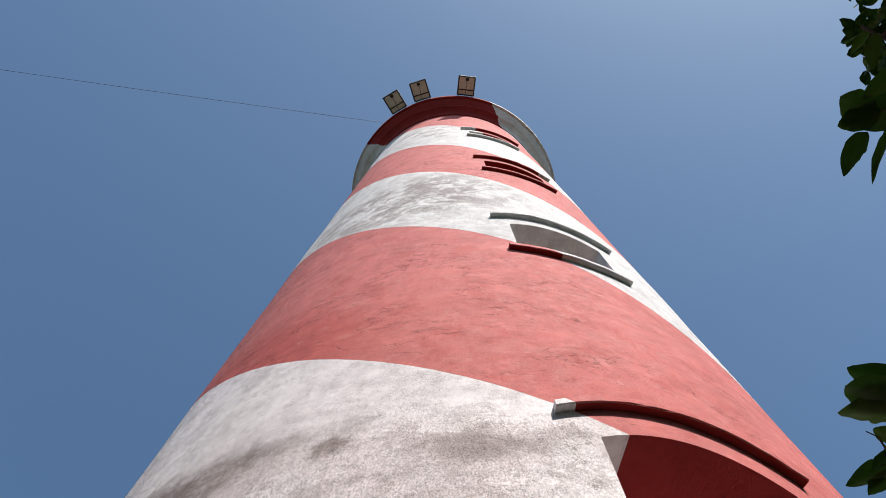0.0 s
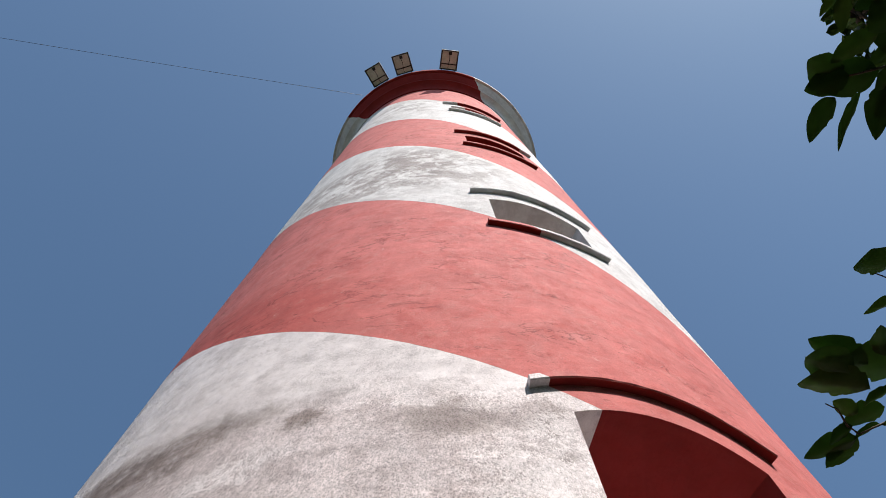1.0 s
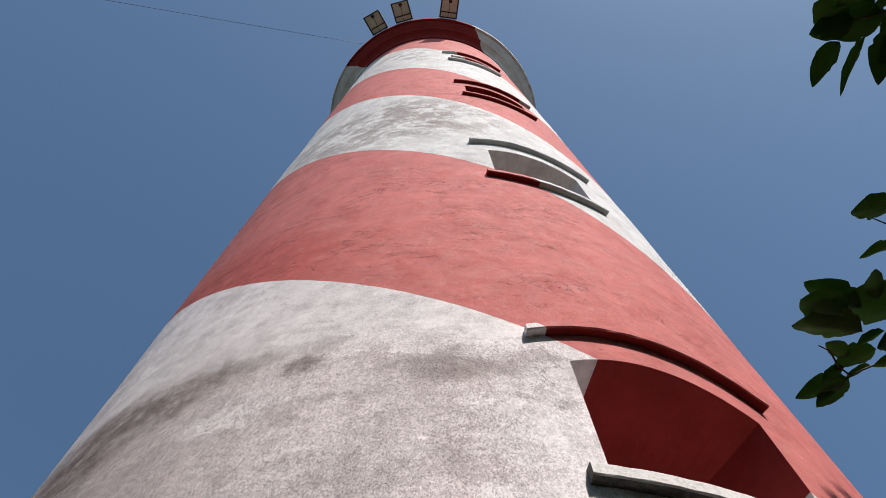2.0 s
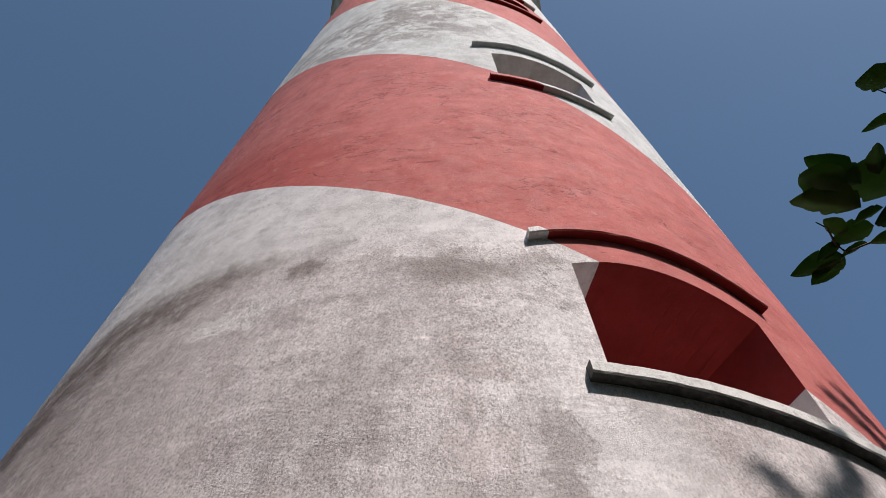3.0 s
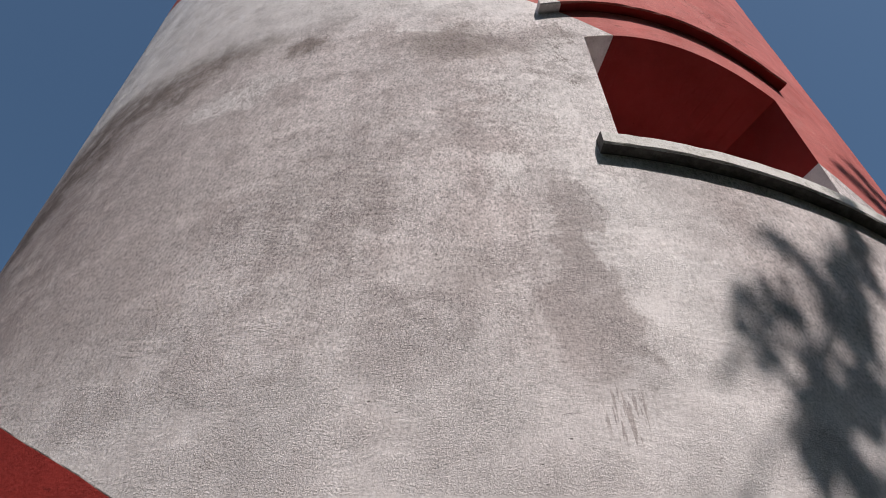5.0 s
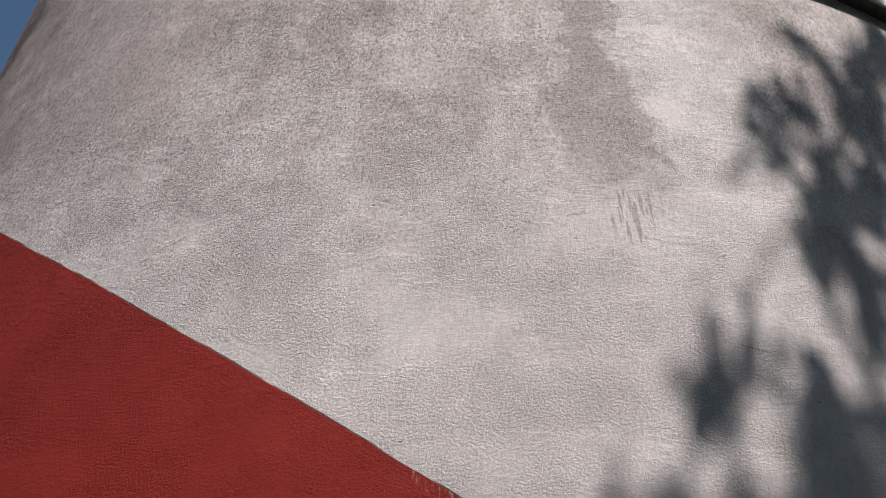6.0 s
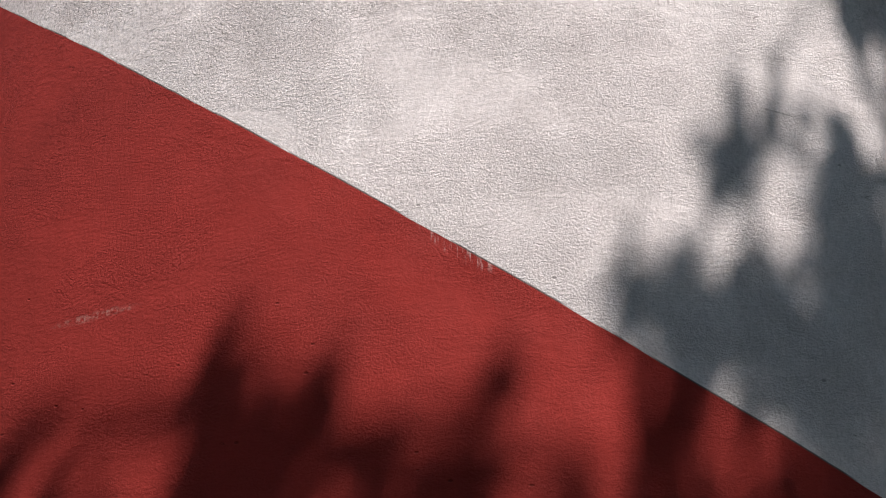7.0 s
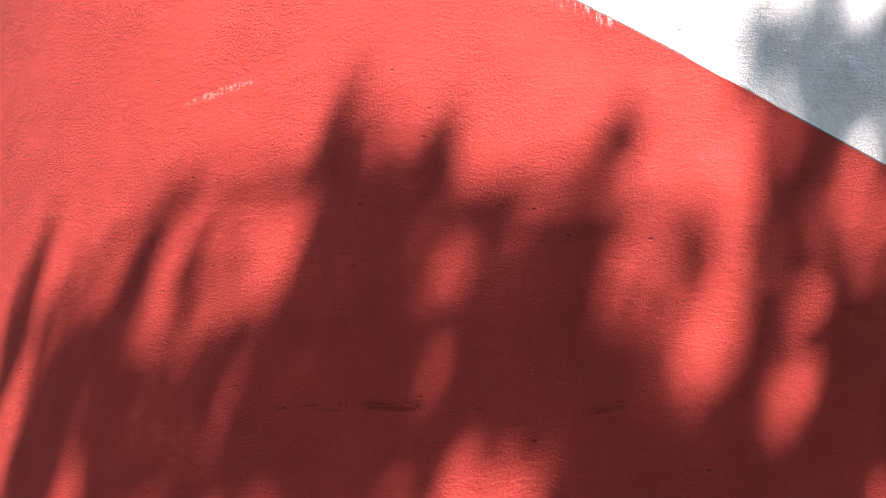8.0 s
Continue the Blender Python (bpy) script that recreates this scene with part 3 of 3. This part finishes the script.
def broad_leaf(bm, curl, seed):
    """One leaf of unit length and width seen near by: rounded, pointed, with a raised rib and a nibbled, wavy rim."""
    rng = random.Random(seed)
    rows = []
    for k in range(17):
        s = k / 16
        w = math.sin(math.pi * min(1.0, s ** 0.82)) ** 0.72 * (1.0 - 0.25 * s) * 0.58 + 0.012
        z = -curl * s * s
        row = []
        for side in (-1, -0.5, 0, 0.5, 1):
            nibble = 1.0 + (0.09 * noise.noise(Vector((s * 7, side, seed * 3.7))) - (0.16 if rng.random() < 0.07 else 0.0)) * abs(side)
            y = side * w * nibble
            row.append(bm.verts.new((s, y, z + 0.22 * abs(y) + 0.02 * math.sin(11 * s + seed) * abs(side))))
        rows.append(row)
    for lo, hi in zip(rows, rows[1:]):
        for c in range(4):
            bm.faces.new((lo[c], lo[c + 1], hi[c + 1], hi[c]))


tree = thing("tree", (4.4, -4.6, 0), "broad-leaved tree with dark green leathery leaves", "tree")
ROOT = Vector((4.4, -4.6, 0))


def limb(points, radii, sides=8, name="limb", parent=tree):
    bm = bmesh.new()
    pts = []
    for i, (a, b) in enumerate(zip(points, points[1:])):
        for k in range(4):
            s = k / 4
            p = a.lerp(b, s) + Vector([0.06 * noise.noise(a.lerp(b, s) * 1.3 + Vector((c * 9.1, 0, 0))) for c in range(3)]) * min(1.0, radii[i] * 20)
            pts.append((p, radii[i] + (radii[i + 1] - radii[i]) * s))
    pts.append((points[-1], radii[-1]))
    tube(bm, [p - ROOT for p, _ in pts], [r for _, r in pts], sides)
    return part(name, bm, BARK, parent, "", True)


FORK = Vector((4.1, -4.3, 5.2))
limb([ROOT + Vector((0, 0, -0.1)), ROOT + Vector((-0.05, 0.05, 2.4)), FORK, FORK + Vector((-0.1, 0.25, 1.6))], [0.28, 0.22, 0.17, 0.10], 14, "trunk")

# sprays of leaves in the crown, each given by the stretch of the tower that it shades: degrees round and height of both ends, half its width, and how thick its leaves stand
RED_TIPS = [
    (-8.9, 2.19, -10.6, 1.86, 0.036, 0.62), (-5.1, 2.06, -6.6, 1.83, 0.029, 0.62), (-10.6, 1.83, -6.6, 1.72, 0.079, 0.62), (-10.9, 1.65, -7.8, 1.6, 0.094, 0.62),
    (0.1, 1.93, -1.9, 1.65, 0.058, 0.62), (-3.4, 1.78, -4, 1.71, 0.022, 0.43), (-12.9, 1.38, -7.3, 1.36, 0.108, 0.62), (-10.4, 1.49, -2.3, 1.44, 0.072, 0.62),
    (-4.3, 1.34, -0.7, 1.42, 0.079, 0.56), (-2.1, 1.58, -0.5, 1.55, 0.058, 0.62), (6.1, 1.88, 4.6, 1.63, 0.058, 0.62), (4.6, 1.62, 4.4, 1.41, 0.05, 0.62),
    (1.5, 1.58, 2.7, 1.61, 0.029, 0.56), (-17.9, 1.78, -22.2, 1.29, 0.05, 0.62), (-27.4, 1.69, -28.6, 1.29, 0.072, 0.62), (-23.1, 1.55, -26.4, 1.34, 0.043, 0.37),
]
RED_MASS = [
    (-25.7, 1.1, -25, 0.82, 0.2, 0.8), (-21.6, 1.21, -19.7, 0.98, 0.1, 0.5), (-13.9, 1.02, -7.2, 1.03, 0.17, 1), (-5.9, 1.21, -0.3, 1.18, 0.12, 0.9),
    (-0.1, 1.34, 0.2, 1.2, 0.08, 1), (3.8, 1.29, 2.4, 1.05, 0.07, 1), (3.3, 1.01, 5, 0.97, 0.08, 1), (4.9, 1.13, 5.7, 0.99, 0.05, 0.9),
    (-1.4, 0.97, 2.4, 0.98, 0.08, 0.9), (6.5, 1.76, 7.4, 1.47, 0.06, 0.22),
]
WHITE_HIGH = [
    (19.8, 4.89, 22.5, 4.7, 0.07, 0.63), (15.2, 4.18, 19.5, 4.3, 0.09, 0.63), (24.9, 4.93, 26.1, 4.65, 0.11, 0.4), (25.6, 4.72, 21.9, 4.18, 0.14, 0.7),
    (14.4, 3.85, 17.2, 3.9, 0.09, 0.32), (19.5, 4.05, 16.9, 3.25, 0.15, 0.7), (22.6, 4.01, 20.4, 3.59, 0.14, 0.7), (9.9, 3.06, 11, 2.85, 0.08, 0.29),
    (8.3, 2.76, 9, 2.65, 0.08, 0.26), (11.9, 3, 12.5, 2.86, 0.07, 0.18), (13.6, 2.77, 13.6, 2.53, 0.1, 0.63), (17.7, 3.05, 16.7, 2.85, 0.08, 0.4),
    (15.8, 2.66, 15.3, 2.5, 0.07, 0.4), (17.7, 3.18, 18.9, 3.17, 0.08, 0.56), (39, 6.62, 43, 6.15, 0.07, 0.7),
]
WHITE_LOW = [
    (5.4, 2.26, 7.7, 2.2, 0.07, 0.7), (8.6, 2.23, 11.6, 2.17, 0.1, 1), (13.3, 2.59, 13.7, 2.41, 0.09, 0.9), (10.5, 1.99, 11.6, 1.78, 0.09, 0.8),
    (7.2, 2.02, 8.7, 1.98, 0.05, 0.4), (13.7, 2.25, 12.8, 1.88, 0.08, 1), (4.7, 2.06, 5.7, 1.9, 0.05, 0.5), (5.2, 1.05, 6.6, 0.8, 0.1, 0.9),
    (17, 1.9, 14.5, 1.5, 0.16, 0.8), (11.5, 1.6, 12.5, 1.2, 0.16, 0.9), (8.5, 1.62, 9.5, 1.2, 0.12, 0.7),
]
WHITE_FAR = [
    (24, 3, 22, 2.2, 0.2, 0.8), (29, 4.2, 27, 3.4, 0.18, 0.8), (29.5, 5.35, 27, 4.8, 0.1, 0.8), (34, 5, 33, 4.3, 0.12, 0.9),
    (35, 6.3, 40, 5.9, 0.05, 1), (18.5, 2.6, 20.5, 2.3, 0.15, 0.7),
]
rng = random.Random(7)
bm = bmesh.new()


def spread(sprays, near, far, thick):
    """One limb out to the middle of these sprays, a branch from it to each, and the leaves on them."""
    placed = []
    for phi0, z0, phi1, z1, half, dense in sprays:
        way = rng.uniform(near, far)
        placed.append((on_wall(phi0, z0) + to_sun * way, on_wall(phi1, z1) + to_sun * way, half, dense))
    middle = sum((a + b for a, b, *_ in placed), Vector()) / (2 * len(placed))
    hub = middle.lerp(FORK, 0.22) + Vector((0, 0, -0.25))
    knee = FORK.lerp(hub, 0.5) + Vector((0.15, -0.1, 0.3))
    limb([FORK, knee, hub, middle], [thick, thick * 0.7, thick * 0.45, 0.012], 9)
    for a, b, half, dense in placed:
        root = min((knee, hub, middle), key=lambda p: (p - b).length)
        limb([root, root.lerp(b, 0.55) + Vector((rng.uniform(-0.12, 0.12), rng.uniform(-0.12, 0.12), rng.uniform(0.0, 0.15))), b, a], [0.018, 0.012, 0.007, 0.004], 6, "branch")
        area = ((a - b).length + 1.6 * half) * 2 * half
        for j in range(int(820 * area * dense) + 4):
            d = Vector((rng.uniform(-1, 1), rng.uniform(-1, 1), rng.uniform(-1, 1)))
            s = rng.random() ** 0.75
            p = a.lerp(b, s) + d * half * (0.30 + 0.70 * s) + to_sun * rng.uniform(-0.4, 0.4)
            m = Matrix.Translation(p - ROOT) @ Euler((rng.uniform(-0.6, 0.6), rng.uniform(-0.2, 0.9), rng.uniform(0, 6.28))).to_matrix().to_4x4()
            leaf_shape(bm, m, rng.uniform(0.09, 0.14), rng.uniform(0.05, 0.075), 0.2, j)


spread(RED_TIPS, 9.8, 10.8, 0.07)
RED_EDGE = [(-20, 1.02, -15, 0.86, 0.1, 0.9), (0, 1.05, 3, 0.9, 0.1, 0.8), (-17, 1.62, -15, 1.35, 0.11, 0.16), (-15, 1.28, -16.5, 1.12, 0.1, 0.2), (-20.5, 1.32, -18.5, 1.05, 0.12, 0.2), (-23, 1.45, -20, 1.25, 0.1, 0.15)]
WHITE_EDGE = [(9, 2.05, 11, 1.9, 0.12, 0.6), (6.2, 2.1, 8, 2.05, 0.09, 0.7), (4.4, 2.3, 6.4, 2.2, 0.08, 0.5), (9.5, 2.75, 10.5, 2.62, 0.1, 0.25), (12.5, 2.4, 15, 2.2, 0.12, 0.8), (13, 2.05, 15, 1.75, 0.12, 0.9)]
spread(RED_MASS + RED_EDGE, 9.6, 10.8, 0.06)
spread(WHITE_HIGH, 8.8, 9.8, 0.07)
spread(WHITE_LOW + WHITE_EDGE, 9.2, 10.2, 0.07)
spread(WHITE_FAR, 9.2, 10.2, 0.05)
spread([(6.5, 1.36, 6.9, 1.30, 0.05, 3.0), (7.2, 1.24, 7.6, 1.16, 0.05, 2.5)], 5.6, 6.0, 0.03)
for k in range(2600):
    # the thick of the crown, unseen and added to block sky light, between the trunk and the yard, in the shade of its
    # own sprays
    d = Vector((rng.gauss(0, 1), rng.gauss(0, 1), rng.gauss(0, 1))).normalized() * rng.uniform(0.55, 1.0)
    p = Vector((4.6 + 2.6 * d.x, -3.6 + 1.9 * d.y, 6.2 + 1.5 * d.z))
    if noise.noise(p * 0.9) < -0.12:
        continue
    m = Matrix.Translation(p - ROOT) @ Euler((rng.uniform(-0.6, 0.6), rng.uniform(-0.2, 0.9), rng.uniform(0, 6.28))).to_matrix().to_4x4()
    leaf_shape(bm, m, rng.uniform(0.16, 0.26), rng.uniform(0.10, 0.15), 0.2, k)
for k in range(1500):
    # unseen leaves added to block sky light from the right; they shade the tower's flank round the bend
    p = on_wall(rng.uniform(31, 75), rng.uniform(0.0, 4.6)) + to_sun * rng.uniform(4.5, 9.0)
    if noise.noise(p * 0.8) < -0.15:
        continue
    m = Matrix.Translation(p - ROOT) @ Euler((rng.uniform(-0.6, 0.6), rng.uniform(-0.2, 0.9), rng.uniform(0, 6.28))).to_matrix().to_4x4()
    leaf_shape(bm, m, rng.uniform(0.18, 0.28), rng.uniform(0.11, 0.16), 0.2, k)
crown = part("crown", bm, LEAF, tree, "dense mass of dark green leaves")
tagged(crown, kind="stuff")

# the low boughs that hang over the path, leaf by leaf: x and y of its stalk, length, heading, share of width
HIGH_BOUGH = [
    (0.535, 0.072, 0.033, 134, 0.38), (0.536, 0.072, 0.041, 95, 0.48), (0.606, 0.077, 0.055, 140, 0.82), (0.597, 0.064, 0.052, 149, 0.42),
    (0.583, 0.12, 0.059, 149, 0.46), (0.552, 0.178, 0.057, -150, 0.67), (0.558, 0.171, 0.057, 165, 0.54), (0.597, 0.167, 0.077, 168, 0.56),
    (0.54, 0.197, 0.057, 116, 0.5), (0.581, 0.193, 0.072, 109, 0.17), (0.609, 0.18, 0.068, 95, 0.51), (0.617, 0.135, 0.042, 141, 0.37),
    (0.64, 0.181, 0.053, 134, 0.74), (0.619, 0.166, 0.034, 144, 0.76), (0.641, 0.118, 0.056, 175, 0.87),
]
LOW_BOUGH = [
    (0.616, 0.591, 0.087, -152, 0.58), (0.643, 0.614, 0.104, -167, 0.49), (0.646, 0.586, 0.091, -154, 0.45), (0.664, 0.568, 0.058, -113, 0.43),
    (0.71, 0.59, 0.093, -171, 0.79), (0.687, 0.624, 0.05, 159, 0.32), (0.676, 0.651, 0.058, 151, 0.61), (0.639, 0.662, 0.044, -150, 0.54),
    (0.744, 0.66, 0.071, 172, 0.35), (0.635, 0.683, 0.042, 152, 0.5), (0.642, 0.701, 0.074, 155, 0.44), (0.647, 0.704, 0.059, 134, 0.59),
    (0.679, 0.685, 0.045, 156, 0.33), (0.663, 0.431, 0.064, -174, 0.63), (0.678, 0.478, 0.053, 154, 0.33), (0.728, 0.614, 0.066, 165, 0.73),
]
BOUGH_Z = EYE + 1.05
shapes = []
for k in range(4):
    bm = bmesh.new()
    broad_leaf(bm, (0.08, 0.2, 0.05, 0.15)[k], k)
    shapes.append(mesh_of("leaf", bm, THIN_LEAF, True))
for bough, drop, swell, (p0, p1, p2) in ((HIGH_BOUGH, 0.02, 1.1, ((0.557, 0.171), (0.619, 0.159), (0.80, -0.02))), (LOW_BOUGH, 0.09, 1.1, ((0.644, 0.694), (0.699, 0.676), (0.95, 0.50)))):
    wood = limb([FORK + Vector((0.0, 0.05, -0.9)), Vector((2.6, -1.9, BOUGH_Z + 0.9)), Vector((*p2, BOUGH_Z + 0.06)), Vector((*p1, BOUGH_Z + 0.01)), Vector((*p0, BOUGH_Z))], [0.05, 0.03, 0.005, 0.002, 0.0012], 7, "bough")
    for k, (x, y, length, heading, wide) in enumerate(bough):
        ob = new("leaf", shapes[k % 4])
        ob.parent = wood
        m = pose(x - ROOT.x, y - ROOT.y, BOUGH_Z + rng.uniform(-0.012, 0.012), rng.uniform(-14, 14), rng.uniform(-8, 10), heading)
        ob.matrix_basis = m @ Matrix.Diagonal((length * swell, length * swell * wide, length, 1))
for name, way in (("twig", ((0.587, 0.641), (0.606, 0.651), (0.624, 0.679), (0.644, 0.694))), ("twig", ((0.63, 0.44), (0.70, 0.47), (0.80, 0.58)))):
    bm = bmesh.new()
    tube(bm, [Vector((x, y, BOUGH_Z)) - ROOT for x, y in way], [0.0009 + 0.0005 * k for k in range(len(way))], 5)
    part(name, bm, BARK, tree)

# ------------------------------------------------------------------ belt of greenery round the yard, out of view, added to block low sky light
bm = bmesh.new()
for j in range(12000):
    turn = rng.uniform(0, math.tau)
    sunny = 0.5 - 0.5 * math.sin(turn)                      # 1 on the side that the tower's lit face looks to
    top = 7.5 + 8.5 * sunny ** 0.7 + 1.4 * noise.noise(Vector((4 * math.cos(turn), 4 * math.sin(turn), 1.0)))
    reach = 18.5 - 6.5 * sunny + rng.uniform(-1.5, 1.5)
    p = Vector((reach * math.cos(turn), 3 + reach * math.sin(turn), top * rng.random() ** 0.8))
    m = Matrix.Translation(p) @ Euler((rng.uniform(-1.2, 1.2), rng.uniform(-0.3, 1.2), rng.uniform(0, 6.28))).to_matrix().to_4x4()
    leaf_shape(bm, m, rng.uniform(0.7, 1.3), rng.uniform(0.4, 0.7), 0.2, j)
tagged(new("shrubbery", mesh_of("shrubbery", bm, LEAF)), "unseen belt of dark green leaves added round the yard to block sky light", "shrubbery", kind="stuff")
